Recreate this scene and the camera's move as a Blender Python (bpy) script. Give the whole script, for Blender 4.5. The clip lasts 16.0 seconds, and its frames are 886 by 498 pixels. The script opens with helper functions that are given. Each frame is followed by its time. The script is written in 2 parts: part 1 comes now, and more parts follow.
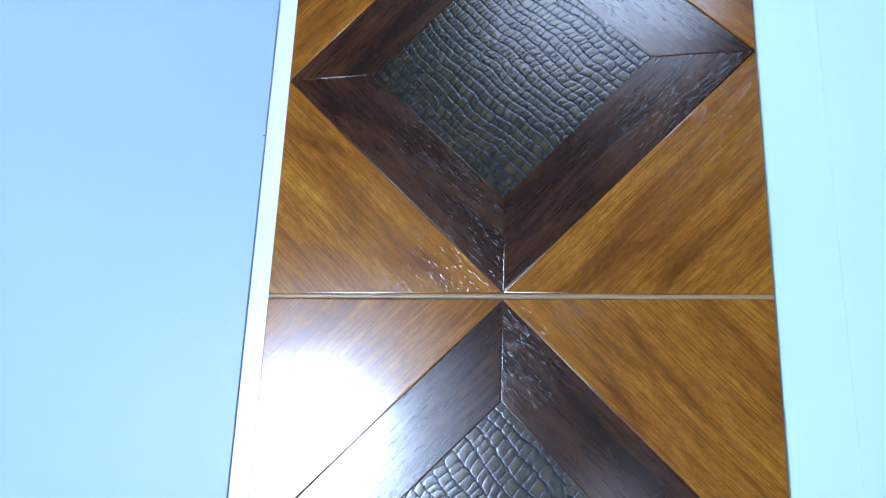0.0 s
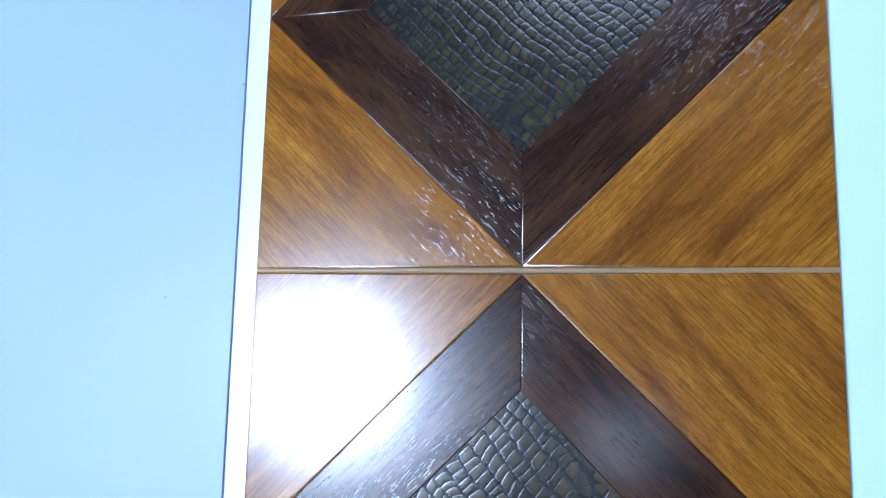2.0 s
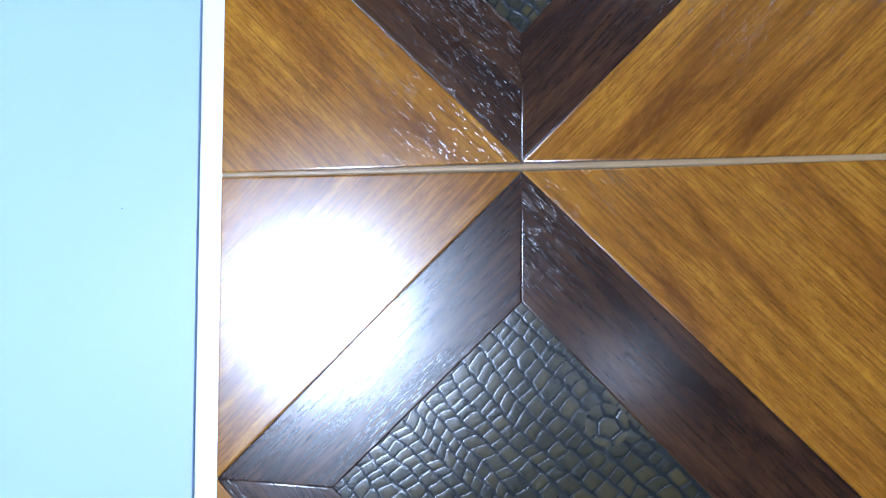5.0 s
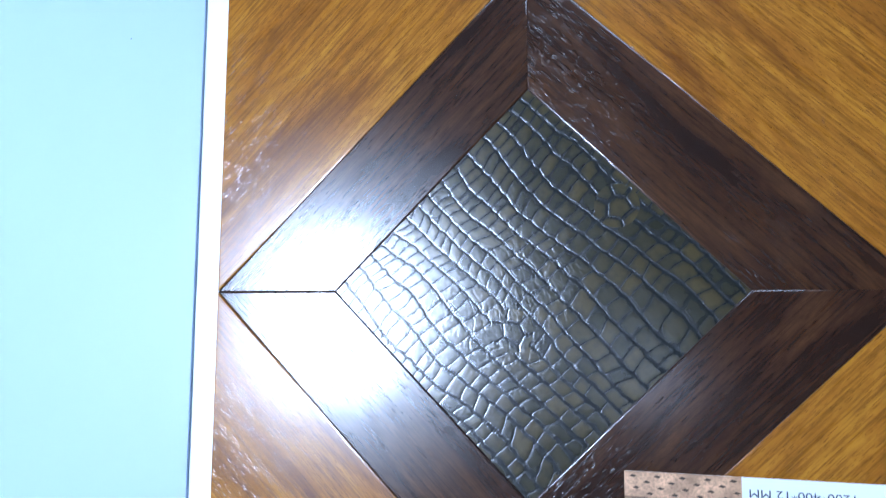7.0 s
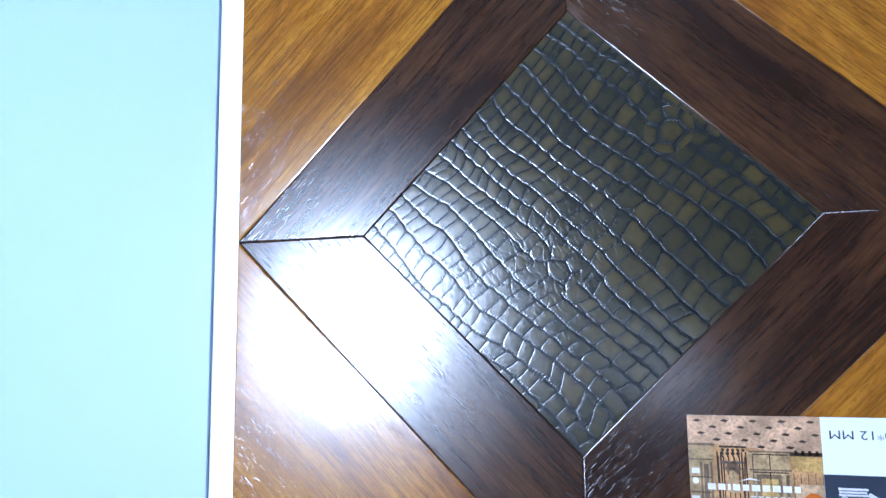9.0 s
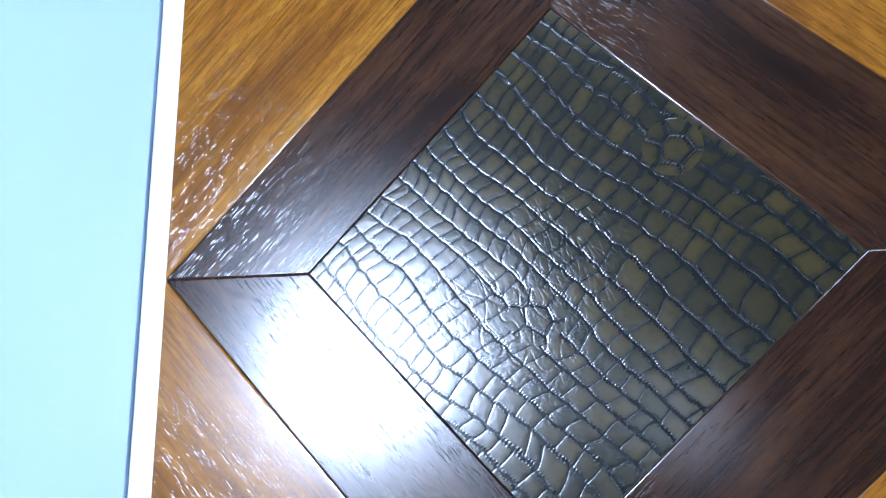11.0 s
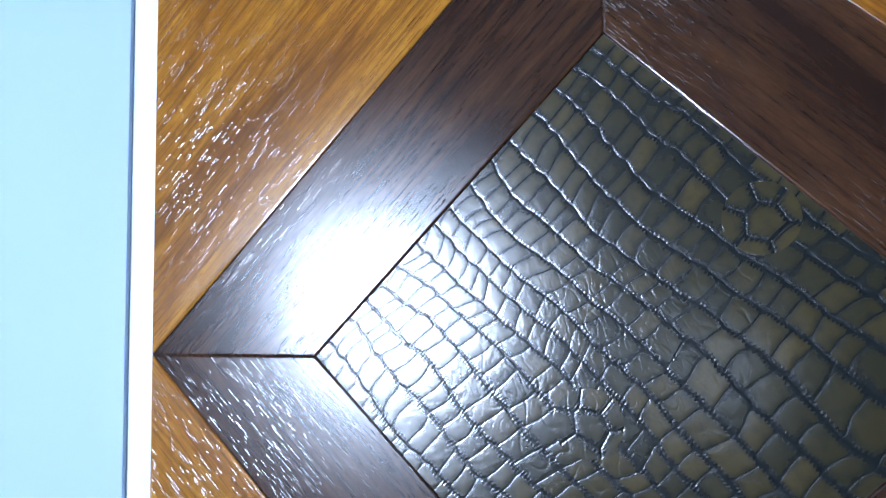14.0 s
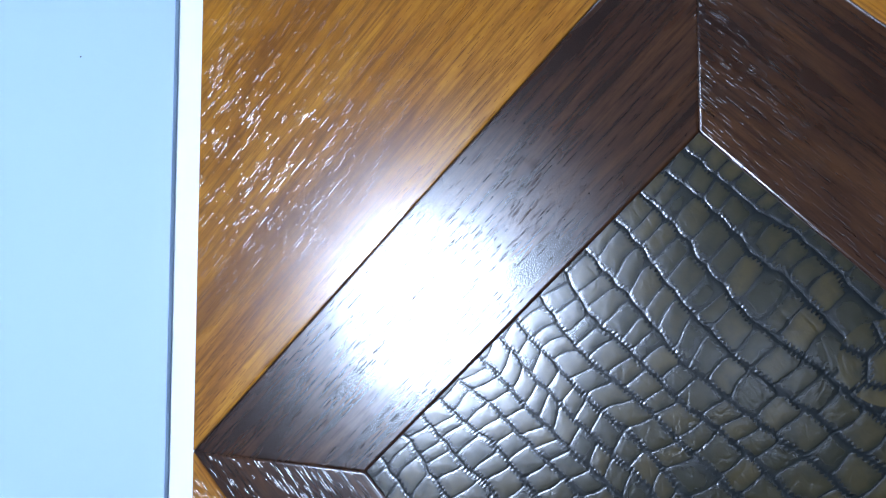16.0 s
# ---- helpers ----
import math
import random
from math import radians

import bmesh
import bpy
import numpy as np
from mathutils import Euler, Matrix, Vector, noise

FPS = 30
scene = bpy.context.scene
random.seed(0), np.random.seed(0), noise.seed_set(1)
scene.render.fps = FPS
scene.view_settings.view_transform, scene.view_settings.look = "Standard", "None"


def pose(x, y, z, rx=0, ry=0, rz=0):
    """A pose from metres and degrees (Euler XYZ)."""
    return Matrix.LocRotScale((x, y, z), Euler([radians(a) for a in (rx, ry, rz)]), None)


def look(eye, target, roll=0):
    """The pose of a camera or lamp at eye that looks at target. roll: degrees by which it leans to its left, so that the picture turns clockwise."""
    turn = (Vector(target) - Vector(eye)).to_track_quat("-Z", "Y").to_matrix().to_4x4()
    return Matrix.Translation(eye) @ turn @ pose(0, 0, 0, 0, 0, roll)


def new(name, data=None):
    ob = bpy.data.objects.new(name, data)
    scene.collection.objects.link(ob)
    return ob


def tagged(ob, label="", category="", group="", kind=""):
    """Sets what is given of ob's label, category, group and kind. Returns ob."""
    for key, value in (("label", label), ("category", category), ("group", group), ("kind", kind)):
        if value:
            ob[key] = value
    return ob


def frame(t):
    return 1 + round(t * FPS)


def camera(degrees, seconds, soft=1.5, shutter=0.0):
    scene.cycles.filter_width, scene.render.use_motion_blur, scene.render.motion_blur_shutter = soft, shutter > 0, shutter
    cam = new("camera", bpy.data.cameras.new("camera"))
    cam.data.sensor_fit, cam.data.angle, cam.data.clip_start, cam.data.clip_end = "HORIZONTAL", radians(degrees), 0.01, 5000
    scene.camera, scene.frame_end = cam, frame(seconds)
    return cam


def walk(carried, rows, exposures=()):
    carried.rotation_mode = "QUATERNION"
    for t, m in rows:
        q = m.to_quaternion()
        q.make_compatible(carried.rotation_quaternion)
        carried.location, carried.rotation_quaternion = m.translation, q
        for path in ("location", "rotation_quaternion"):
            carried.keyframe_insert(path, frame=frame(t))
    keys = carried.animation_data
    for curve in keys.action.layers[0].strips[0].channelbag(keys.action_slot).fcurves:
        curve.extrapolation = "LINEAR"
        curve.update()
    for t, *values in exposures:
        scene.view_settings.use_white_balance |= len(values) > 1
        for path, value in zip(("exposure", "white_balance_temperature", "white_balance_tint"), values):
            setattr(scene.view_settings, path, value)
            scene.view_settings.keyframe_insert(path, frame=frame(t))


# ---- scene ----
cam = camera(65.0, 16.0, soft=1.2, shutter=0.4)
PATH = [
    (0, (0.067, -0.096, 0.54), (-0.343, 0.379, -1.359), -40.0),
    (0.5, (0.068, -0.077, 0.526), (-0.395, 0.329, -1.377), -47.9),
    (1, (0.065, -0.068, 0.51), (-0.398, 0.292, -1.402), -51.8),
    (1.5, (0.065, -0.051, 0.495), (-0.412, 0.231, -1.427), -59.1),
    (2, (0.053, -0.046, 0.478), (-0.388, 0.202, -1.457), -60.3),
    (2.5, (0.046, -0.038, 0.467), (-0.374, 0.228, -1.471), -57.6),
    (3, (0.046, -0.033, 0.456), (-0.37, 0.215, -1.485), -59.2),
    (5.3, (0.045, -0.081, 0.414), (-0.4, -0.017, -1.535), -81.7),
    (5.5, (0.049, -0.103, 0.411), (-0.416, 0.009, -1.531), -75.7),
    (6, (0.051, -0.138, 0.399), (-0.41, -0.038, -1.545), -76.0),
    (6.5, (0.051, -0.181, 0.399), (-0.452, -0.028, -1.531), -73.3),
    (7, (0.05, -0.215, 0.398), (-0.438, -0.021, -1.532), -68.7),
    (7.5, (0.046, -0.256, 0.399), (-0.462, -0.025, -1.521), -65.7),
    (8, (0.038, -0.271, 0.395), (-0.467, -0.023, -1.525), -65.0),
    (8.5, (0.032, -0.276, 0.383), (-0.461, 0.008, -1.534), -61.1),
    (9, (0.028, -0.256, 0.368), (-0.492, -0.014, -1.548), -66.7),
    (9.2, (0.027, -0.25, 0.354), (-0.472, -0.017, -1.569), -66.7),
    (11.3, (0.037, -0.243, 0.298), (-0.524, 0.104, -1.59), -59.6),
    (11.5, (0.034, -0.225, 0.302), (-0.515, 0.031, -1.604), -66.2),
    (12, (0.034, -0.222, 0.285), (-0.596, 0.051, -1.593), -68.5),
    (12.5, (0.024, -0.215, 0.273), (-0.587, 0.051, -1.612), -69.4),
    (13, (0.026, -0.211, 0.266), (-0.578, 0.052, -1.622), -69.0),
    (13.5, (0.021, -0.196, 0.26), (-0.608, -0.015, -1.63), -76.4),
    (14, (0.021, -0.179, 0.254), (-0.605, -0.025, -1.639), -77.8),
    (14.5, (0.021, -0.162, 0.249), (-0.662, -0.036, -1.626), -80.5),
    (15, (0.019, -0.149, 0.244), (-0.714, -0.025, -1.612), -81.5),
    (15.5, (0.012, -0.142, 0.239), (-0.746, -0.018, -1.608), -82.0),
    (16, (0.007, -0.13, 0.233), (-0.743, -0.029, -1.618), -82.7),
]
walk(cam, [(t, look(eye, target, roll)) for t, eye, target, roll in PATH],
     exposures=[(0, -0.13, 6400, 10), (3, -0.03, 6450, 10), (5.5, 0.17, 6400, 10), (9, 0.25, 6400, 10), (12.5, 0.28, 6650, 10), (16, 0.0, 6700, 10)])


# ---- world, lights ----
world = bpy.data.worlds.new("room_world")
world.use_nodes = True
world.node_tree.nodes["Background"].inputs[0].default_value = (0.6, 0.75, 0.9, 1)
world.node_tree.nodes["Background"].inputs[1].default_value = 0.02
scene.world = world
LAMP = 78.0
LAMP_COLOUR = (0.72, 0.93, 1.34)


# ---- materials ----
def graph(name, rough=0.5, metal=0.0):
    m = bpy.data.materials.new(name)
    m.use_nodes = True
    nt = m.node_tree
    b = nt.nodes["Principled BSDF"]
    b.inputs["Roughness"].default_value, b.inputs["Metallic"].default_value = rough, metal
    return m, nt, b


def node(nt, kind, **kw):
    n = nt.nodes.new(kind)
    for k, v in kw.items():
        n.inputs[k.replace("_", " ")].default_value = v
    return n


def ramp(nt, fac, stops):
    r = nt.nodes.new("ShaderNodeValToRGB")
    el = r.color_ramp.elements
    while len(el) < len(stops):
        el.new(0.5)
    for e, (p, c) in zip(el, stops):
        e.position = p
        e.color = (*c, 1) if isinstance(c, tuple) else (c, c, c, 1)
    nt.links.new(fac, r.inputs[0])
    return r.outputs[0]


def mix(nt, fac, a, b, mode="MIX"):
    n = nt.nodes.new("ShaderNodeMix")
    n.data_type, n.blend_type = "RGBA", mode
    for sock, v in ((n.inputs[0], fac), (n.inputs[6], a), (n.inputs[7], b)):
        if isinstance(v, bpy.types.NodeSocket):
            nt.links.new(v, sock)
        else:
            sock.default_value = v if isinstance(v, (int, float)) else (*v, 1)
    return n.outputs[2]


def stretched(nt, scale, spread=3.0):
    """Object coordinates, moved by each object's own random amount, scaled by axis."""
    co = nt.nodes.new("ShaderNodeTexCoord").outputs["Object"]
    rnd = nt.nodes.new("ShaderNodeObjectInfo").outputs["Random"]
    mul = nt.nodes.new("ShaderNodeVectorMath")
    mul.operation = "MULTIPLY_ADD"
    comb = nt.nodes.new("ShaderNodeCombineXYZ")
    for i in range(3):
        nt.links.new(rnd, comb.inputs[i])
    nt.links.new(comb.outputs[0], mul.inputs[0])
    mul.inputs[1].default_value = (spread, spread * 1.7, spread * 0.6)
    nt.links.new(co, mul.inputs[2])
    sc = nt.nodes.new("ShaderNodeVectorMath")
    sc.operation = "MULTIPLY"
    nt.links.new(mul.outputs[0], sc.inputs[0])
    sc.inputs[1].default_value = scale
    return sc.outputs[0]


def noise_at(nt, vec, scale=1.0, detail=3.0, rough=0.55, warp=0.0):
    n = node(nt, "ShaderNodeTexNoise", Scale=scale, Detail=detail, Roughness=rough, Distortion=warp)
    nt.links.new(vec, n.inputs["Vector"])
    return n.outputs[0]


def bump(nt, b, height, strength, distance, after=None):
    n = node(nt, "ShaderNodeBump", Strength=strength, Distance=distance)
    nt.links.new(height, n.inputs["Height"])
    if after:
        nt.links.new(after, n.inputs["Normal"])
    nt.links.new(n.outputs[0], b.inputs["Normal"])
    return n.outputs[0]


def calc(nt, op, a, b=0.0, clamp=False):
    n = nt.nodes.new("ShaderNodeMath")
    n.operation, n.use_clamp = op, clamp
    for sock, v in zip(n.inputs, (a, b)):
        if isinstance(v, bpy.types.NodeSocket):
            nt.links.new(v, sock)
        else:
            sock.default_value = v
    return n.outputs[0]


def pores(nt, along, across, share, width, spread):
    """Short straight pressed grooves along x, scattered by rows: 1 inside a groove, 0 outside."""
    vec = stretched(nt, (1, 1, 1), spread)
    sep = nt.nodes.new("ShaderNodeSeparateXYZ")
    nt.links.new(vec, sep.inputs[0])
    sway = calc(nt, "MULTIPLY", noise_at(nt, stretched(nt, (14, 30, 30), spread), 1, 1), 0.0006)
    y = calc(nt, "MULTIPLY", calc(nt, "ADD", sep.outputs[1], sway), across)
    iy, fy = calc(nt, "FLOOR", y), calc(nt, "FRACT", y)
    w1 = nt.nodes.new("ShaderNodeTexWhiteNoise")
    w1.noise_dimensions = "1D"
    nt.links.new(iy, w1.inputs["W"])
    x = calc(nt, "ADD", calc(nt, "MULTIPLY", sep.outputs[0], along), calc(nt, "MULTIPLY", w1.outputs["Value"], 57.0))
    ix, fx = calc(nt, "FLOOR", x), calc(nt, "FRACT", x)
    comb = nt.nodes.new("ShaderNodeCombineXYZ")
    nt.links.new(ix, comb.inputs[0])
    nt.links.new(iy, comb.inputs[1])
    w2 = nt.nodes.new("ShaderNodeTexWhiteNoise")
    w2.noise_dimensions = "2D"
    nt.links.new(comb.outputs[0], w2.inputs["Vector"])
    rnd = nt.nodes.new("ShaderNodeSeparateColor")
    nt.links.new(w2.outputs["Color"], rnd.inputs[0])
    middle = calc(nt, "ADD", calc(nt, "MULTIPLY", rnd.outputs[0], 0.5), 0.25)
    off = calc(nt, "ABSOLUTE", calc(nt, "SUBTRACT", fy, middle))
    across_fall = ramp(nt, calc(nt, "DIVIDE", off, width), [(0.15, 1.0), (1.0, 0.0)])
    reach = calc(nt, "ADD", calc(nt, "MULTIPLY", rnd.outputs[1], 0.38), 0.08)
    ends = calc(nt, "MULTIPLY", calc(nt, "SUBTRACT", reach, calc(nt, "ABSOLUTE", calc(nt, "SUBTRACT", fx, 0.5))), 9.0, True)
    patch = ramp(nt, noise_at(nt, stretched(nt, (16, 34, 30), spread + 3.0), 1, 2), [(0.34, 0.25 * share), (0.62, share)])
    there = calc(nt, "LESS_THAN", rnd.outputs[2], patch)
    return calc(nt, "MULTIPLY", calc(nt, "MULTIPLY", across_fall, ends), there)


def wood(name, dark, mid, light, streak, rough, depth, stain, share):
    """Printed wood under clear lacquer, its pores pressed in along the grain (x)."""
    m, nt, b = graph(name, rough)
    broad = noise_at(nt, stretched(nt, (9.0, 38, 30)), 1, 5, 0.62, 0.5)
    fibre = noise_at(nt, stretched(nt, (22, 640, 300)), 1, 4, 0.7, 0.1)
    mottle = noise_at(nt, stretched(nt, (70, 210, 150), 9.0), 1, 4, 0.7, 0.3)
    band = noise_at(nt, stretched(nt, (2.6, 26, 20), 7.0), 1, 3, 0.6, 0.6)
    col = ramp(nt, broad, [(0.30, dark), (0.47, mid), (0.68, light)])
    col = mix(nt, ramp(nt, mottle, [(0.36, 0.38), (0.60, 0.0)]), col, dark)
    col = mix(nt, ramp(nt, fibre, [(0.38, 0.62), (0.55, 0.0)]), col, tuple(0.8 * c for c in dark))
    col = mix(nt, ramp(nt, band, [(0.58, 0.0), (0.74, 0.70)]), col, streak)
    long_pores = pores(nt, 95.0, 800.0, share, 0.17, 2.0)
    short_pores = pores(nt, 170.0, 1150.0, share * 0.8, 0.20, 5.0)
    pit = calc(nt, "MAXIMUM", long_pores, short_pores)
    col = mix(nt, calc(nt, "MULTIPLY", pit, stain), col, tuple(0.5 * c for c in dark))
    nt.links.new(col, b.inputs["Base Color"])
    first = bump(nt, b, calc(nt, "SUBTRACT", 1.0, pit), 1.0, depth)
    grain = noise_at(nt, stretched(nt, (120, 700, 500), 4.0), 1, 3)
    second = bump(nt, b, grain, 0.25, 0.00006, first)
    wave = noise_at(nt, stretched(nt, (60, 60, 60), 6.0), 1, 2)
    third = bump(nt, b, wave, 0.05, 0.0006, second)
    third = bump(nt, b, noise_at(nt, stretched(nt, (1900, 2400, 2000), 3.5), 1, 1), 1.0, 0.000024, third)
    b.inputs["Specular IOR Level"].default_value = 0.06
    b.inputs["Coat IOR"].default_value = 1.62
    b.inputs["Coat Weight"].default_value = 1.0
    b.inputs["Coat Roughness"].default_value = 0.14
    nt.links.new(third, b.inputs["Coat Normal"])
    rg = noise_at(nt, stretched(nt, (40, 200, 90), 8.0), 1, 2)
    nt.links.new(ramp(nt, rg, [(0.3, rough - 0.05), (0.7, rough + 0.07)]), b.inputs["Roughness"])
    return m


def painted(name, colour, rough, speck=0.02):
    m, nt, b = graph(name, rough)
    co = nt.nodes.new("ShaderNodeTexCoord").outputs["Object"]
    cloud = noise_at(nt, co, 2.2, 3)
    shade = ramp(nt, cloud, [(0.3, tuple(c * 0.95 for c in colour)), (0.7, colour)])
    grit = noise_at(nt, co, 900, 2)
    nt.links.new(mix(nt, ramp(nt, grit, [(0.70, 0.0), (0.78, speck)]), shade, (0.1, 0.1, 0.1)), b.inputs["Base Color"])
    bump(nt, b, noise_at(nt, co, 350, 2), 0.08, 0.0004)
    return m


def plain(name, colour, rough=0.4, metal=0.0):
    m, nt, b = graph(name, rough, metal)
    co = nt.nodes.new("ShaderNodeTexCoord").outputs["Object"]
    n = noise_at(nt, co, 60, 3)
    nt.links.new(ramp(nt, n, [(0.3, tuple(c * 0.88 for c in colour)), (0.7, tuple(min(1, c * 1.08) for c in colour))]), b.inputs["Base Color"])
    return m


OAK = wood("amber_oak", (0.15, 0.047, 0.008), (0.35, 0.130, 0.014), (0.50, 0.21, 0.022), (0.085, 0.025, 0.008), 0.30, 0.000032, 0.75, 0.36)
WENGE = wood("dark_wenge", (0.015, 0.0065, 0.0045), (0.042, 0.0165, 0.0085), (0.100, 0.040, 0.015), (0.011, 0.0055, 0.0045), 0.30, 0.000026, 0.3, 0.5)
HDF = plain("brown_fibreboard", (0.10, 0.065, 0.03), 0.6)
BEVEL = plain("tan_groove_paint", (0.38, 0.24, 0.12), 0.36)
SEAM = plain("dark_seam", (0.035, 0.024, 0.018), 0.4)
WHITE = painted("white_laminate", (0.82, 0.88, 0.88), 0.30)
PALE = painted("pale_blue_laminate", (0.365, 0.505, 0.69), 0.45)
# the brighter light on the right side is put into this colour
PALE_LIT = painted("brightened_pale_laminate", (0.70, 0.95, 0.90), 0.40)
PLASTER = painted("grey_plaster", (0.22, 0.22, 0.22), 0.8)
TILE = plain("grey_floor_tile", (0.30, 0.29, 0.27), 0.35)
STEEL = plain("grey_steel", (0.45, 0.46, 0.47), 0.35, 0.9)


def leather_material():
    """Hide with patchily rubbed olive brown scale tops; crease shade is put into the colour, under a satin finish."""
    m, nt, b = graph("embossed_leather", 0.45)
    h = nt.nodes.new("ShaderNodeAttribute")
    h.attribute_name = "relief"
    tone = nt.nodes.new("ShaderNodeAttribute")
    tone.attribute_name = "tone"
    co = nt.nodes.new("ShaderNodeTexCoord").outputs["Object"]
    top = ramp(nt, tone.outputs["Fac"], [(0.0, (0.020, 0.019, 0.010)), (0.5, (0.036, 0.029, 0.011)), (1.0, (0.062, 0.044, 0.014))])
    rub_and_shade = calc(nt, "MULTIPLY", h.outputs["Fac"], ramp(nt, noise_at(nt, co, 160, 4, 0.65), [(0.28, 0.55), (0.62, 1.0)]))
    col = mix(nt, ramp(nt, rub_and_shade, [(0.12, 0.0), (0.80, 1.0)]), (0.006, 0.009, 0.010), top)
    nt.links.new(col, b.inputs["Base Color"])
    b.inputs["Specular IOR Level"].default_value = 0.06
    rise = nt.nodes.new("ShaderNodeAttribute")
    rise.attribute_name = "rise"
    nt.links.new(ramp(nt, rise.outputs["Fac"], [(0.15, 0.75), (0.8, 1.0)]), b.inputs["Coat Weight"])
    b.inputs["Coat IOR"].default_value = 1.62
    b.inputs["Coat Roughness"].default_value = 0.20
    first = bump(nt, b, noise_at(nt, co, 420, 2, 0.5), 0.14, 0.00022)
    first = bump(nt, b, noise_at(nt, co, 1700, 1), 1.0, 0.000026, first)
    nt.links.new(first, b.inputs["Coat Normal"])
    return m


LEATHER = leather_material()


def glow(name, colour, strength):
    m = bpy.data.materials.new(name)
    m.use_nodes = True
    nt = m.node_tree
    nt.nodes.remove(nt.nodes["Principled BSDF"])
    e = node(nt, "ShaderNodeEmission", Strength=strength, Color=(*colour, 1))
    nt.links.new(e.outputs[0], nt.nodes["Material Output"].inputs[0])
    return m


# ---- building helpers ----
def part(name, bm, material, parent=None, label="", at=None):
    me = bpy.data.meshes.new(name)
    bm.normal_update()
    bm.to_mesh(me)
    bm.free()
    me.materials.append(material)
    ob = new(name, me)
    if at is not None:
        ob.matrix_basis = at
    if parent:
        ob.parent = parent
    return tagged(ob, label)


def box(bm, x0, x1, y0, y1, z0, z1, bevel=0.0):
    made = bmesh.ops.create_cube(bm, size=1)["verts"]
    for v in made:
        v.co = Vector(((x0 + x1) / 2 + v.co.x * (x1 - x0), (y0 + y1) / 2 + v.co.y * (y1 - y0), (z0 + z1) / 2 + v.co.z * (z1 - z0)))
    if bevel:
        edges = list({e for v in made for e in v.link_edges})
        bmesh.ops.bevel(bm, geom=edges, offset=bevel, segments=2, affect="EDGES", profile=0.5)
    return bm


def boxed(*a, bevel=0.0):
    return box(bmesh.new(), *a, bevel=bevel)


def inset(points, d):
    """A convex polygon, drawn counter-clockwise, moved inwards by d."""
    n, out = len(points), []
    for i in range(n):
        p, q, r = (Vector(points[(i + k) % n]) for k in (-1, 0, 1))
        a, b = (q - p).normalized(), (r - q).normalized()
        na, nb = Vector((-a.y, a.x)), Vector((-b.y, b.x))
        out.append(q + (na + nb) * (d / (1 + na.dot(nb))))
    return out


def tablet(points, top, depth, bevel):
    """A flat piece with that outline, a bevelled rim and upright sides."""
    bm = bmesh.new()
    if sum(points[i][0] * points[(i + 1) % len(points)][1] - points[(i + 1) % len(points)][0] * points[i][1] for i in range(len(points))) < 0:
        points = points[::-1]
    steps = [(bevel * d, bevel * low) for d, low in ((1.0, 0.0), (0.82, 0.02), (0.25, 0.25), (0.08, 0.36), (0.0, 0.6))]
    rings = [[bm.verts.new((p[0], p[1], top - low)) for p in inset(points, d)] for d, low in steps]
    rings.append([bm.verts.new((p[0], p[1], top - depth)) for p in points])
    n = len(points)
    bm.faces.new(rings[0])
    for up, low in zip(rings, rings[1:]):
        for i in range(n):
            bm.faces.new((up[i], low[i], low[(i + 1) % n], up[(i + 1) % n])).smooth = low is not rings[-1]
    bm.faces.new(rings[-1][::-1])
    return bm


def prism(profile, y0, y1):
    """A profile in x and z, run along y."""
    bm = bmesh.new()
    ends = [[bm.verts.new((x, y, z)) for x, z in profile] for y in (y0, y1)]
    n = len(profile)
    for i in range(n):
        bm.faces.new((ends[0][i], ends[0][(i + 1) % n], ends[1][(i + 1) % n], ends[1][i]))
    bm.faces.new(ends[0][::-1])
    bm.faces.new(ends[1])
    bmesh.ops.recalc_face_normals(bm, faces=bm.faces)
    return bm


# ---- room ----
# unseen shell; walls and ceiling are dark grey to hold down bounced light
FLOOR, CEIL = -0.762, 2.03
X0, X1, Y0, Y1 = -2.6, 2.4, -2.4, 2.8
T = 0.12
tagged(part("floor", boxed(X0 - T, X1 + T, Y0 - T, Y1 + T, FLOOR - 0.1, FLOOR), TILE), "plain grey tiled floor under the table", "floor", kind="structure")
tagged(part("ceiling", boxed(X0 - T, X1 + T, Y0 - T, Y1 + T, CEIL, CEIL + 0.1), PLASTER), "unseen flat ceiling with lights, grey to hold down bounced light", "ceiling", kind="structure")
for nm, dims in (("wall_west", (X0 - T, X0, Y0, Y1)), ("wall_east", (X1, X1 + T, Y0, Y1)), ("wall_south", (X0 - T, X1 + T, Y0 - T, Y0)), ("wall_north", (X0 - T, X1 + T, Y1, Y1 + T))):
    tagged(part(nm, boxed(*dims, FLOOR, CEIL), PLASTER), "unseen showroom wall, grey to hold down bounced light", "wall", kind="structure")

# ceiling lights
DIFFUSER = glow("lit_diffuser", LAMP_COLOUR, LAMP)
DIM_DIFFUSER = glow("dimly_lit_diffuser", LAMP_COLOUR, 12.0)
FAINT_DIFFUSER = glow("faintly_lit_diffuser", LAMP_COLOUR, 6.0)


def ceiling_light(x, y, half, deep, lit):
    root = tagged(new("ceiling_light"), "flat white ceiling panel light in steel frame, switched on", "ceiling light", "ceiling lights")
    root.location = (x, y, CEIL)
    bm = bmesh.new()
    for a in ((-half - 0.02, half + 0.02, deep, deep + 0.02), (-half - 0.02, half + 0.02, -deep - 0.02, -deep), (-half - 0.02, -half, -deep, deep), (half, half + 0.02, -deep, deep)):
        box(bm, *a, -0.03, 0)
    part("frame", bm, STEEL, root)
    part("diffuser", boxed(-half, half, -deep, deep, -0.024, -0.004), lit, root, "glowing milky diffuser")
    return root


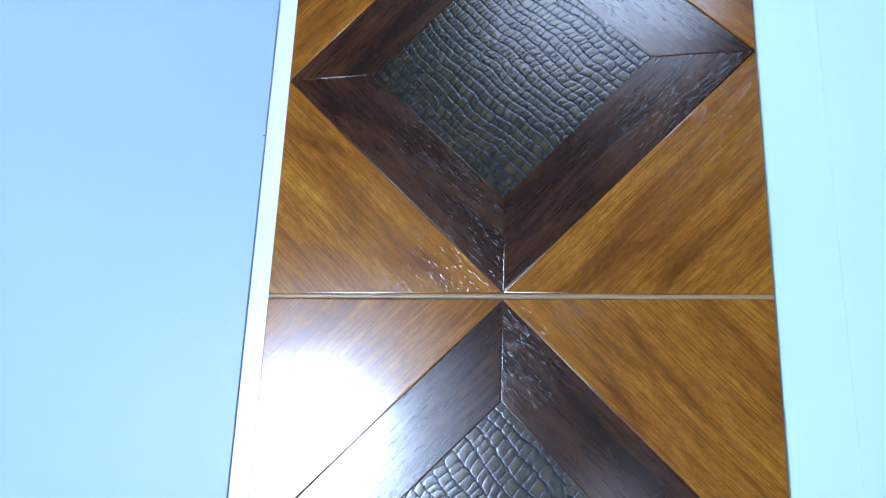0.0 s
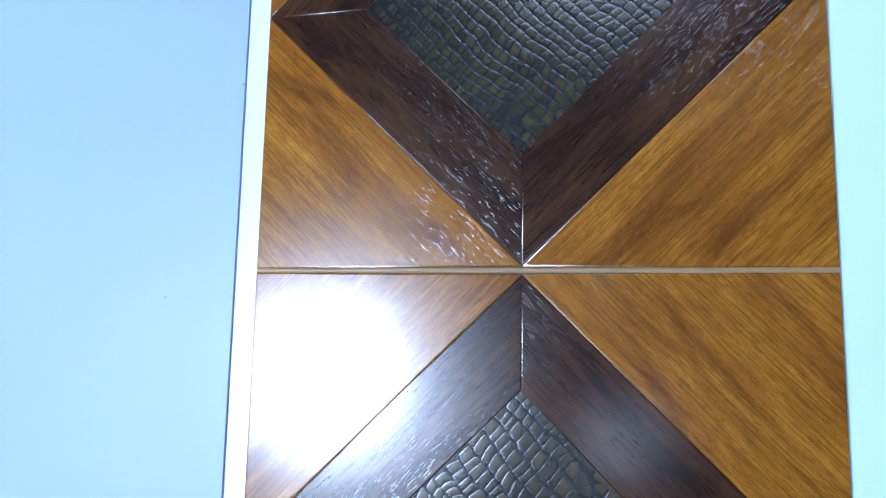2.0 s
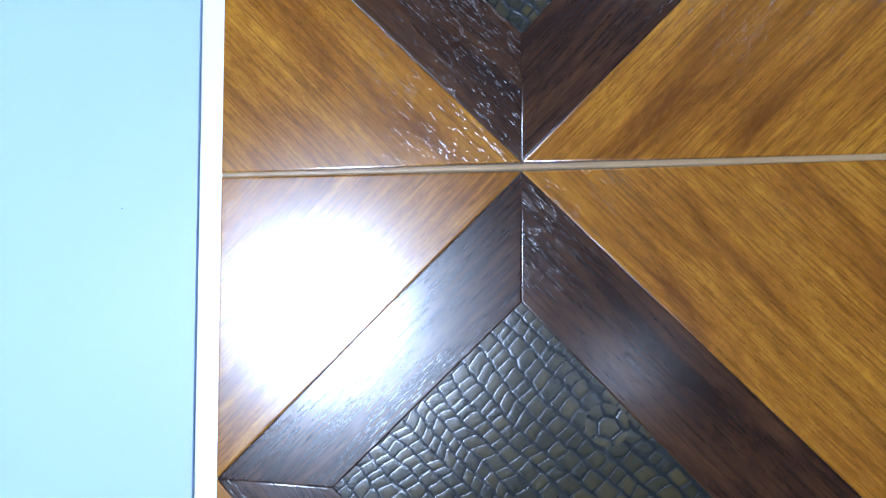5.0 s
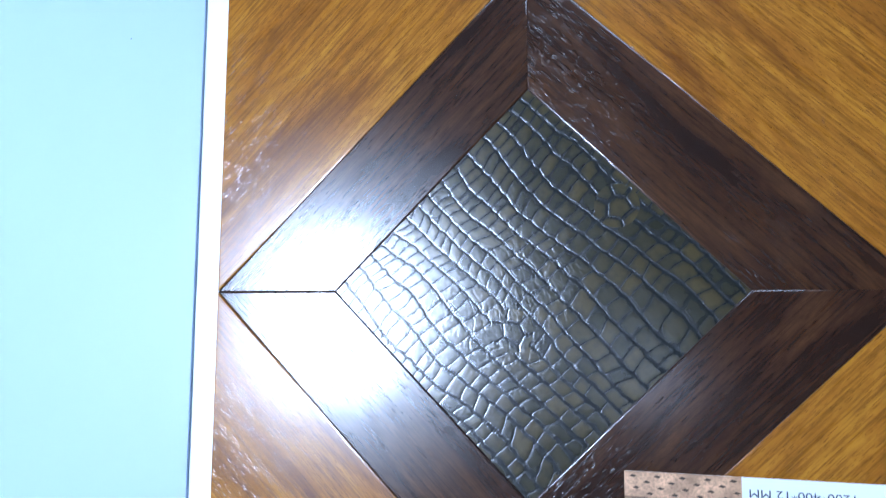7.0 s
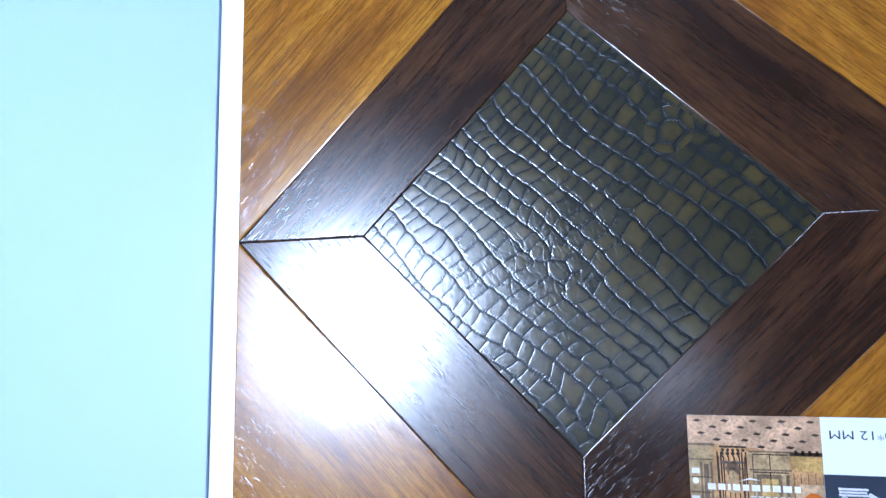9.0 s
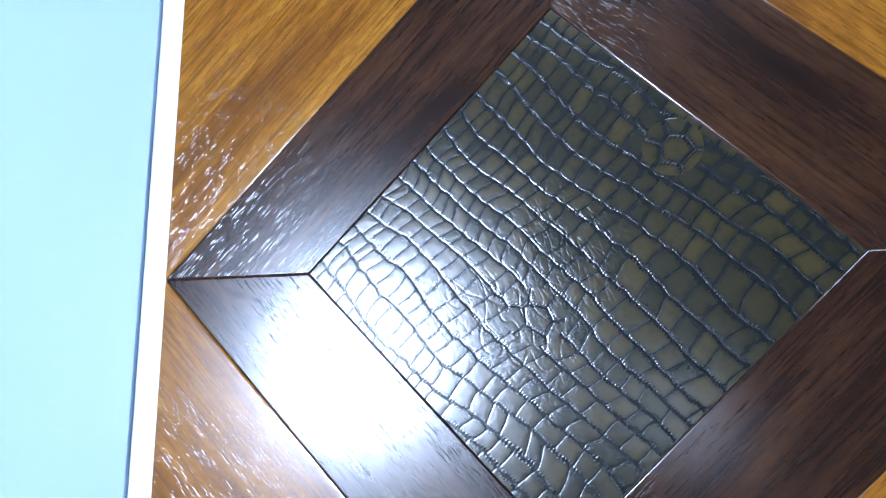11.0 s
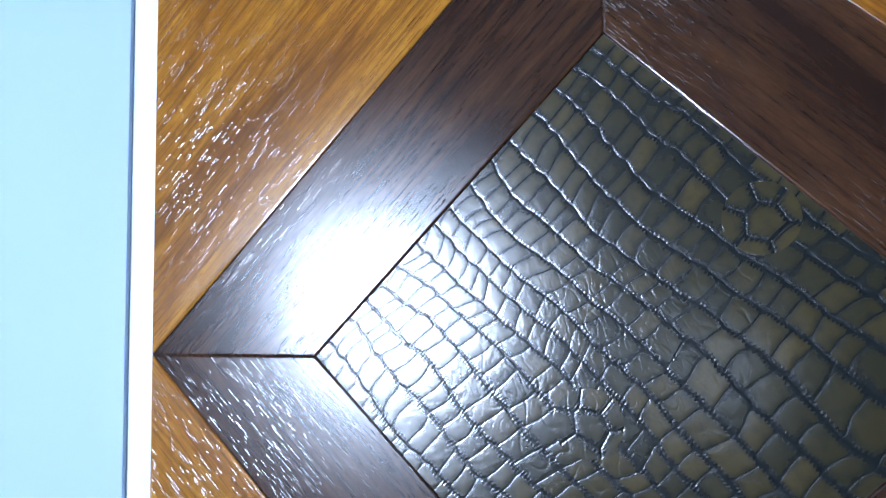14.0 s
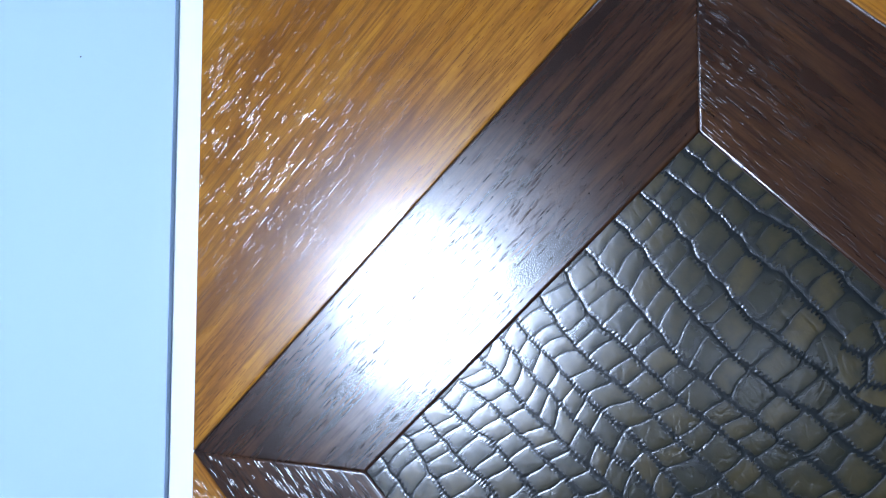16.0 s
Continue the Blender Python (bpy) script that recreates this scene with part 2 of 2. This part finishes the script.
def ring_mesh(inner, outer, z0, z1, n=40):
    """A flat ring, or a disc where inner is 0."""
    bm = bmesh.new()
    turns = [(math.cos(6.28319 * i / n), math.sin(6.28319 * i / n)) for i in range(n)]
    loops = [[bm.verts.new((r * c, r * s, z)) for c, s in turns] for r, z in ((outer, z0), (outer, z1), (max(inner, 0.001), z1), (max(inner, 0.001), z0))]
    for p, q in zip(loops, loops[1:] + loops[:1]):
        for i in range(n):
            bm.faces.new((p[i], p[(i + 1) % n], q[(i + 1) % n], q[i]))
    bmesh.ops.recalc_face_normals(bm, faces=bm.faces)
    return bm


def round_light(x, y):
    """A round lamp: a bright middle, then added glow rings that fade towards a steel rim, for its reflection's halo."""
    root = tagged(new("round_ceiling_light"), "large round white ceiling lamp with added halo rings, switched on", "ceiling light", "ceiling lights")
    root.location = (x, y, CEIL)
    part("diffuser", ring_mesh(0.0, 0.245, -0.024, -0.004), DIFFUSER, root, "glowing bright middle diffuser")
    for inner, outer, lit in ((0.246, 0.36, MIDDLE_HALO), (0.361, 0.50, OUTER_HALO), (0.501, 0.66, EDGE_HALO)):
        part("halo_ring", ring_mesh(inner, outer, -0.020, -0.004), lit, root, "glow ring added for the halo of the reflected lamp")
    part("rim", ring_mesh(0.661, 0.685, -0.030, 0.0), STEEL, root, "thin steel rim")
    return root


# unseen glow rings, added to widen the soft edge of the lamp's reflection
MIDDLE_HALO = glow("bright_halo", LAMP_COLOUR, 17.0)
OUTER_HALO = glow("soft_halo", LAMP_COLOUR, 6.5)
EDGE_HALO = glow("fading_halo", LAMP_COLOUR, 2.4)
round_light(-0.963, -0.205)
ceiling_light(0.12, 1.76, 0.40, 0.40, DIM_DIFFUSER)
ceiling_light(0.10, -0.39, 0.12, 0.07, FAINT_DIFFUSER)

# ---- table ----
table = tagged(new("display_table"), "white display table with pale blue side panels", "table")
table.location = (0, 0, FLOOR)
UP = -FLOOR


def lift(z):
    return z + UP


TRAY, SIDE = -0.0122, -0.0098
part("tray_panel", boxed(-0.2235, 0.2003, -0.95, 1.15, lift(-0.032), lift(TRAY)), WHITE, table, "glossy white recessed panel")
part("edge_panel", boxed(0.2004, 0.2475, -0.95, 1.15, lift(-0.032), lift(-0.0045), bevel=0.0003), PALE_LIT, table, "glossy white strip beside the board")
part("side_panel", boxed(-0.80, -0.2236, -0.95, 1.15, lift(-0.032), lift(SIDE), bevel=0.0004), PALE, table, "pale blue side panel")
part("side_panel", boxed(0.2476, 0.80, -0.95, 1.15, lift(-0.032), lift(-0.0040), bevel=0.0004), PALE_LIT, table, "pale side panel, its stronger light painted into the colour")


def speck(x, y, r):
    bm = bmesh.new()
    ring = [bm.verts.new((x + r * (1 + 0.3 * math.sin(3 * a)) * math.cos(a), y + r * math.sin(a), lift(SIDE + 0.0001))) for a in (0.7 * i for i in range(9))]
    bm.faces.new(ring)
    part("speck", bm, SEAM, table, "tiny dark dirt speck")


speck(-0.282, -0.020, 0.0005)
speck(-0.2246, 0.151, 0.0007)
part("frame", boxed(-0.76, 0.76, -0.9, 1.1, lift(-0.10), lift(-0.0322)), WHITE, table)
for lx in (-0.72, 0.72):
    for ly in (-0.86, 1.06):
        part("leg", boxed(lx - 0.03, lx + 0.03, ly - 0.03, ly + 0.03, 0.0, lift(-0.10), bevel=0.003), STEEL, table, "square steel leg")

# ---- laminate board ----
THICK = 0.012
board = tagged(new("laminate_board"), "glossy amber and dark wood laminate floor board with diamond leather insets", "floor board")
board.location = (0, 0, -THICK)
BY0, BY1 = -0.4, 0.8
part("core", boxed(-0.1995, 0.1995, BY0, BY1, -0.0002, THICK - 0.0022), HDF, board, "brown fibreboard core")

AX, AY, IN = 0.1994, 0.1968, 0.1185


def piece(name, points, angle, material, cy, label="", rim=0.0011):
    """A piece of the pattern, with its own x axis along the grain."""
    cx, cyy = sum(p[0] for p in points) / len(points), sum(p[1] for p in points) / len(points)
    turn = pose(cx, cyy + cy, THICK, 0, 0, angle)
    back = turn.inverted()
    local = [tuple((back @ Vector((x, y + cy, THICK)))[:2]) for x, y in points]
    return part(name, tablet(local, 0.0, 0.0024, rim), material, board, label, turn)


def leather_mesh(seed, n, size=1.0):
    """A square of crocodile-embossed leather: rows of domed scales along x, split by creases with beaded rims."""
    rng = np.random.RandomState(seed)
    half = IN / math.sqrt(2) - 0.0003
    g = np.linspace(-half, half, n)
    u, v = np.meshgrid(g, g)

    def waves(x, y, size, amount, k=5):
        out = np.zeros_like(x)
        for i in range(k):
            a, ph, s = rng.uniform(0, 6.283), rng.uniform(0, 6.283), rng.uniform(0.6, 1.7)
            out += np.sin((x * math.cos(a) + y * math.sin(a)) * 6.283 / (size * s) + ph)
        return out * amount / k

    vv = v + waves(u, v, 0.12, 0.006) + waves(u, v, 0.035, 0.0018) + waves(u, v, 0.010, 0.0007)
    uu = u + waves(u, v, 0.06, 0.004) + waves(u, v, 0.012, 0.0010)
    edges = [-half - 0.03]
    while edges[-1] < half + 0.03:
        edges.append(edges[-1] + rng.uniform(0.0086, 0.0126) * size)
    edges = np.array(edges)
    row = np.clip(np.searchsorted(edges, vv) - 1, 0, len(edges) - 2)
    lo, hi = edges[row], edges[row + 1]
    drow = np.minimum(vv - lo, hi - vv)
    dcell, cell = np.zeros_like(u), np.zeros_like(u)
    for r in range(len(edges) - 1):
        cuts = [-half - 0.03]
        while cuts[-1] < half + 0.03:
            big = 1.0 + 0.25 * cuts[-1] / half
            cuts.append(cuts[-1] + rng.uniform(0.0060, 0.0110) * big * size)
        cuts = np.array(cuts)
        tones = rng.uniform(0, 1, len(cuts))
        slant = rng.uniform(-0.25, 0.25)
        mask = row == r
        x = uu[mask] + slant * (vv[mask] - lo[mask])
        k = np.clip(np.searchsorted(cuts, x) - 1, 0, len(cuts) - 2)
        dcell[mask] = np.minimum(x - cuts[k], cuts[k + 1] - x)
        cell[mask] = tones[k]
    patches = [(0.0014, 0.0690, 0.0125)] if seed == 11 else []
    patches += [(rng.uniform(-half, half), rng.uniform(-half, half), rng.uniform(0.008, 0.014)) for _ in range(1)]
    for px, py, r in patches:
        mask = (u - px) ** 2 + (v - py) ** 2 < r * r
        seeds = [(px + r * k * math.cos(a), py + r * k * math.sin(a)) for k, a in [(0.1, 0)] + [(rng.uniform(0.75, 1.15), i * 1.05 + rng.uniform(-0.3, 0.3)) for i in range(6)]]
        dist = np.stack([np.hypot(u[mask] - a, v[mask] - b) for a, b in seeds], -1)
        order = np.sort(dist, -1)
        drow[mask] = (order[:, 1] - order[:, 0]) * 0.5
        dcell[mask] = drow[mask] + 0.004
        cell[mask] = rng.uniform(0.3, 1, len(seeds))[np.argmin(dist, -1)]
    d = np.minimum(drow * 1.0, dcell * 1.3)
    d = d - 0.0005 * np.exp(-((drow - dcell) / 0.0012) ** 2)
    dome = 1 - np.exp(-(np.clip(d, 0, None) / 0.00034) ** 1.6)
    height = 0.000052 * dome + 0.000062 * np.sin(np.clip(d / 0.0042, 0, 1) * 1.57)
    # small ridges that cross the row creases like stitches
    rim = np.exp(-((drow - 0.0006) / 0.0008) ** 2)
    beads = np.sin(uu * 6.283 / 0.0014 + waves(u, v, 0.02, 4.0))
    height += 0.00004 * (0.6 + waves(u, v, 0.005, 1.1, 6)) * rim * beads * (0.65 + waves(u, v, 0.03, 0.7)) - 0.00004 * np.exp(-(drow / 0.00035) ** 2)
    height += waves(u, v, 0.004, 0.000014, 8) + waves(u, v, 0.009, 0.00002, 7) + waves(u, v, 0.03, 0.00005)
    # wrinkles, crowded about the middle of the hide
    middle = np.exp(-(u / 0.040) ** 2 - ((v + 0.006) / 0.060) ** 2)
    for scale, deep in ((0.016, 0.00005), (0.009, 0.00004)):
        crease = waves(u, v * 1.5, scale, 1.0, 7)
        height -= deep * np.exp(-(crease / 0.07) ** 2) * np.clip(middle * 1.2 + waves(u, v, 0.05, 0.8) - 0.15, 0, 1)
    z = -0.0007 + height
    me = bpy.data.meshes.new("leather_panel")
    co = np.stack([u, v, z], -1).reshape(-1, 3)
    i = np.arange(n * n).reshape(n, n)
    quads = np.stack([i[:-1, :-1], i[:-1, 1:], i[1:, 1:], i[1:, :-1]], -1).reshape(-1, 4)
    me.from_pydata(co.tolist(), [], quads.tolist())
    # relief darkens the creases and the gaps between beads, as shade in the colour
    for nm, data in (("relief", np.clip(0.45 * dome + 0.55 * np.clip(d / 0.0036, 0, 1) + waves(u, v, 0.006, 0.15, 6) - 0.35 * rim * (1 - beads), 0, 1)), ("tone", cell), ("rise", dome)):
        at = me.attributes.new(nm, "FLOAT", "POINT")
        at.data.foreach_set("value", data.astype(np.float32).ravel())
    me.polygons.foreach_set("use_smooth", [True] * len(me.polygons))
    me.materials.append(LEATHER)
    return me


for number, (cy, detail) in enumerate(((-0.2, 760), (0.2, 500), (0.6, 120))):
    for sx, sy in ((-1, 1), (1, 1), (1, -1), (-1, -1)):
        angle = 45 if sx * sy < 0 else -45
        tri = [(sx * 0.1997, sy * 0.0002), (sx * 0.0002, sy * 0.1972), (sx * 0.1997, sy * 0.1984)]
        piece("oak_corner", tri, angle, OAK, cy, "amber oak corner triangle")
        bar = [(sx * AX, 0), (0, sy * AY), (0, sy * IN), (sx * IN, 0)]
        piece("dark_border", bar, angle, WENGE, cy, "dark brown mitred border strip", 0.0009)
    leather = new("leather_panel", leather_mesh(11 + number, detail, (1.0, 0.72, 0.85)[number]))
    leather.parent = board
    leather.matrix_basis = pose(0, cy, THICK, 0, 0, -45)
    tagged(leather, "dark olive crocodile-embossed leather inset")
    part("seam_bed", boxed(-0.1994, 0.1994, cy - 0.1975, cy + 0.1975, THICK - 0.0020, THICK - 0.0012), SEAM, board)

for gy in (0.0, 0.4):
    part("groove", prism([(-0.0017, -0.0004), (-0.0010, -0.0010), (-0.0004, -0.0011), (0.0005, -0.0009), (0.0017, -0.0004), (0.0017, -0.0022), (-0.0017, -0.0022)], -0.1996, 0.1996), BEVEL, board, "tan bevelled cross groove", pose(0, gy, THICK, 0, 0, 90))


# ---- paper label ----
MM = 0.001
PAPER = painted("white_paper", (0.80, 0.86, 0.86), 0.35)
NAVY = plain("dark_navy_print", (0.028, 0.036, 0.055), 0.35)
INK = plain("blue_black_ink", (0.02, 0.03, 0.05), 0.4)


def photo_print(name, colour):
    m, nt, b = graph(name, 0.3)
    co = nt.nodes.new("ShaderNodeTexCoord").outputs["Object"]
    big = ramp(nt, noise_at(nt, co, 70, 2), [(0.32, tuple(0.55 * c for c in colour)), (0.7, tuple(min(1, 1.3 * c) for c in colour))])
    small = ramp(nt, noise_at(nt, co, 700, 4, 0.7), [(0.36, 0.55), (0.56, 0.0)])
    nt.links.new(mix(nt, small, big, tuple(0.3 * c for c in colour)), b.inputs["Base Color"])
    return m


BEIGE = photo_print("beige_photo_print", (0.54, 0.28, 0.12))
STONE = photo_print("pale_stone_print", (0.46, 0.30, 0.15))
TAUPE = photo_print("taupe_photo_print", (0.22, 0.14, 0.085))
CEILING_PRINT = photo_print("rosy_ceiling_print", (0.60, 0.36, 0.22))
UMBER = plain("umber_photo_print", (0.055, 0.035, 0.022), 0.3)
GOLD = photo_print("gold_photo_print", (0.55, 0.33, 0.11))
ORANGE = plain("orange_badge_print", (0.60, 0.13, 0.015), 0.3)
SLATE = photo_print("slate_blue_print", (0.16, 0.12, 0.10))
GLARE = photo_print("pale_glow_print", (0.72, 0.46, 0.27))
SILVER = plain("white_letter_print", (0.70, 0.68, 0.70), 0.3)
LX, LY, LW, LH = 0.0510, -0.2970, 139.0, 84.0
label = tagged(new("paper_label"), "white paper product label with dark band and interior photo", "label")
label.location = (LX, LY, 0.0)
part("sheet", boxed(0, LW * MM, -LH * MM, 0, 0.00002, 0.0003), PAPER, label, "white paper sheet")
level = 0.0003


def printed(name, shapes, material, step, text=""):
    """Flat printed shapes; points in millimetres from the sheet's corner, y towards the board's end."""
    bm = bmesh.new()
    for pts in shapes:
        vs = [bm.verts.new((x * MM, -y * MM, level + step * 0.00004)) for x, y in pts]
        f = bm.faces.new(vs)
        f.normal_update()
        if f.normal.z < 0:
            f.normal_flip()
    return part(name, bm, material, label, text)


def rect(x0, y0, x1, y1):
    return [(x0, y0), (x1, y0), (x1, y1), (x0, y1)]


def rhomb(x, y, w, h):
    return [(x - w, y + 0.3 * h), (x - 0.2 * w, y - h), (x + w, y - 0.2 * h), (x + 0.3 * w, y + h)]


def disc(x, y, r, n=12, wob=0.0, k=5):
    return [(x + r * (1 + wob * math.cos(k * a)) * math.cos(a), y + r * (1 + wob * math.cos(k * a)) * math.sin(a)) for a in (6.2832 * i / n for i in range(n))]


# interior photo, upside down
printed("photo", [rect(0, 0, 59, LH)], BEIGE, 1, "photo of a panelled room")
printed("photo_ceiling", [[(0, 0), (59, 0), (59, 17), (40, 16.5), (22, 14), (0, 13)]], CEILING_PRINT, 2)
cells = [rhomb(4.5 + 12.6 * i + 6.3 * (j % 2) + 0.8 * j, 2.4 + 3.0 * j, 2.0, 0.8) for j in range(5) for i in range(5) if 4.5 + 12.6 * i + 6.3 * (j % 2) + 0.8 * j < 57 and (j < 4 or i > 1)]
for cell in cells:
    printed("ceiling_motif", [cell], UMBER, 3)
printed("photo_wall", [rect(0, 13.4, 11, 62), [(27, 16), (45, 17), (45, 50), (27, 50)]], STONE, 3)
printed("photo_column", [[(12.5, 15), (26.5, 15), (24.5, 46), (13.5, 46)]], BEIGE, 4)
printed("column_flute", [[(13 + 2.4 * i, 19), (13.6 + 2.4 * i, 19), (14.0 + 2.1 * i, 46), (13.5 + 2.1 * i, 46)] for i in range(6)], UMBER, 5)
printed("column_capital", [rect(14, 14.2, 26, 15.2)] + [disc(15.5 + 2.3 * i, 16.2, 0.8, 8) for i in range(5)], UMBER, 6)
printed("column_arch", [disc(19.8, 25, 3.4, 14, 0.12, 6)], TAUPE, 6)
printed("photo_canopy", [[(46, 18), (59, 19), (59, 25.5), (45.5, 24.5)]], GOLD, 5)
printed("canopy_shade", [rect(45, 16.4, 59, 18.2)] + [rect(47 + 3 * i, 15.6, 48.4 + 3 * i, 18) for i in range(4)], UMBER, 6)
printed("photo_door", [rect(30, 27, 41, 50)], TAUPE, 5)
printed("door_panel", [rect(32, 29, 39.4, 37), rect(32, 39.5, 39.4, 48)], GOLD, 6)
printed("photo_lamp", [disc(2.6, 31, 1.5, 10), disc(2.2, 45, 1.6, 10)], SILVER, 6)
printed("pilaster", [rect(5, 22, 6, 62), rect(9.6, 22, 10.6, 62), rect(28.4, 18, 29, 50)], TAUPE, 5)
printed("photo_chair", [[(39, 56), (40, 53), (44, 51), (51, 51), (55, 53.5), (56, 58), (54, 66), (41, 66)]], SILVER, 6, "white armchair")
printed("cornice", [rect(0, 13.2, 12, 14.4), rect(27, 16.2, 45, 17.0), rect(0, 20.5, 11, 21.3), rect(27, 24.6, 45.5, 25.4)], TAUPE, 6)
for a in ((6.6, 23, 8.8, 46), (42.8, 27, 44.2, 50)):
    printed("dark_recess", [rect(*a)], TAUPE, 4)
printed("wall_line", [rect(46 + 3.1 * i, 26, 46.4 + 3.1 * i, 50) for i in range(5)] + [rect(27.2, 33 + 5 * i, 30, 33.4 + 5 * i) for i in range(4)], TAUPE, 5)
printed("photo_floor", [rect(12, 50, 59, 51)], TAUPE, 5)
printed("chair_seat", [[(43, 56), (52, 56), (52, 62), (43, 62)]], STONE, 7)
x = 8.0
for w in (3.6, 3.2, 1.2, 3.2, 2.8, 3.8, 3.2, 3.4, 3.8, 2.6):
    printed("title_bar", [rect(x, 32.0, x + w, 34.9)], SILVER, 8, "pale silvery title bars")
    x += w + 1.1
printed("title_swash", [[(22, 30.6), (27, 28.8), (32, 30.0), (27, 29.6)]], SILVER, 8)
for i in range(9):
    printed("maker_bar", [rect(24 + 2.8 * i, 38.8 - 0.4 * (i % 2), 26.3 + 2.8 * i, 42.0)], SILVER, 8, "white lettering bars")
printed("motto_bar", [rect(27 + 3.2 * i, 37.2, 29.4 + 3.2 * i, 37.7) for i in range(7)], SILVER, 8)
printed("badge_glow", [rect(46.5, 33.0, 58.9, 38.5), rect(48.5, 31.0, 58.9, 33.0)], GLARE, 7)
printed("badge", [[(50.5, 36.5), (53, 34.6), (56, 35), (58.4, 37), (57.6, 40), (58, 44), (50.6, 44), (51, 40)]], ORANGE, 8, "orange shield badge")
printed("badge_mark", [disc(53, 38, 1.0, 8), disc(55.8, 38.4, 0.9, 8), disc(54.4, 40.6, 1.1, 8, 0.25, 4), rect(51.8, 42.2, 56.8, 42.9)], GOLD, 9)

# panelled wall and gallery of the photo
for bx in (12.6, 14.2, 23.6, 25.4):
    printed("gallery_post", [[(bx, 17), (bx + 0.7, 17), (bx + 1.0, 47), (bx + 0.4, 47)]], UMBER, 6)
for bx in (15.2, 17.6, 20.0, 22.4):
    printed("gallery_arch", [disc(bx, 17.8, 0.9, 10), rect(bx - 0.3, 17.6, bx + 0.3, 19.6)], UMBER, 7)
printed("gallery_frieze", [rect(14.4, 21.4, 25.0, 22.6), rect(14.4, 24.4, 25.0, 25.0)], SLATE, 6)
printed("bust", [disc(19.6, 27.6, 1.9, 14, 0.10, 3), [(17.4, 29.2), (21.8, 29.2), (22.6, 36), (16.8, 36)]], STONE, 7)
printed("lower_rail", [rect(12.4, 46.2, 26.6, 47.0)], UMBER, 7)
for py in (17.6, 25.8):
    printed("wall_panel", [rect(28.6, py, 44.0, py + 0.5), rect(36.0, py, 36.4, py + 7.0)], UMBER, 6)
printed("window_glow", [rect(1.0, 25, 4.6, 27.5), rect(0.6, 38, 4.2, 44.5), rect(3.4, 42, 5.6, 48.5)], SILVER, 6)
for py in (29.0, 36.0, 46.0, 50.5):
    printed("side_ledge", [rect(0, py, 9.6, py + 0.5)], UMBER, 6)

# white half: size line, dark band, icons
printed("band", [rect(59.05, 26.0, LW, 47.6)], NAVY, 2, "dark navy band")


def lettering(name, body, size, x, y, material, step):
    """Words that stand upside down, their first letter's foot at x, y."""
    curve = bpy.data.curves.new(name, "FONT")
    curve.body, curve.size = body, size
    made = bpy.data.objects.new(name, curve)
    scene.collection.objects.link(made)
    bpy.context.view_layer.update()
    me = bpy.data.meshes.new_from_object(made.evaluated_get(bpy.context.evaluated_depsgraph_get()))
    bpy.data.objects.remove(made)
    me.materials.clear()
    me.materials.append(material)
    ob = new(name, me)
    ob.parent = label
    ob.matrix_basis = pose(x * MM, -y * MM, level + step * 0.00004, 0, 0, 180)
    return ob


size_text = lettering("size_text", "1200*400*12 MM", 0.0058, 113.3, 6.0, INK, 2)
width = max(v.co.x for v in size_text.data.vertices)
size_text.data.transform(Matrix.Diagonal((0.0507 / width, 1.0, 1.0, 1.0)))
lettering("band_text", "Big", 0.0056, 72.6, 36.8, SILVER, 3)
printed("click_bar", [rect(64.6, 31.8, 77.0, 32.8), rect(64.8, 33.2, 76.4, 34.1), rect(64.6, 34.5, 77.4, 35.4)], SILVER, 3)
printed("click_tag", [[(76.2, 35.0), (77.6, 33.6), (84.6, 37.8), (83.2, 39.8)]], SILVER, 3)
for row in range(2):
    for col in range(4):
        x0, y0 = 86.7 + 12.4 * col, 27.9 + 10.1 * row
        printed("icon", [rect(x0, y0, x0 + 9.4, y0 + 8.5)], PAPER, 3, "small white square icon")
        if (row, col) == (0, 0):
            printed("icon_leaf", [disc(x0 + 4.5, y0 + 4.6, 3.3, 30, 0.14, 5), rect(x0 + 3.8, y0 + 0.8, x0 + 5.2, y0 + 2.0)], NAVY, 4)
            lettering("icon_text", "E1", 0.0034, x0 + 6.5, y0 + 3.4, PAPER, 5)
        elif (row, col) == (0, 1):
            printed("icon_brush", [[(x0 + 1, y0 + 2), (x0 + 3, y0 + 1), (x0 + 8, y0 + 1.6), (x0 + 7, y0 + 3)], rhomb(x0 + 6, y0 + 5.6, 1.6, 1.4), [(x0 + 3, y0 + 3), (x0 + 5, y0 + 3), (x0 + 6, y0 + 5), (x0 + 5, y0 + 5)]], NAVY, 4)
        elif (row, col) == (1, 0):
            printed("icon_plank", [[(x0, y0), (x0 + 9, y0), (x0 + 9, y0 + 2.5), (x0, y0 + 6)], [(x0 + 3, y0 + 7.2), (x0 + 8, y0 + 4.6), (x0 + 8, y0 + 5.4), (x0 + 4, y0 + 7.8)]], NAVY, 4)
        elif (row, col) == (1, 1):
            printed("icon_heat", [rect(x0 + 1, y0 + 1, x0 + 8, y0 + 1.8), rect(x0 + 1, y0 + 2.6, x0 + 8, y0 + 3.4), rect(x0 + 1, y0 + 4.2, x0 + 8, y0 + 5.0)] + [rect(x0 + 1.6 + 2.4 * i, y0 + 6, x0 + 2.5 + 2.4 * i, y0 + 8) for i in range(3)], NAVY, 4)
        else:
            printed("icon_mark", [[(x0, y0), (x0 + 9, y0), (x0 + 9, y0 + 1.6), (x0, y0 + 4)], [(x0 + 2, y0 + 6.2), (x0 + 7, y0 + 4.4), (x0 + 7, y0 + 5.4), (x0 + 3, y0 + 7)]], NAVY, 4)
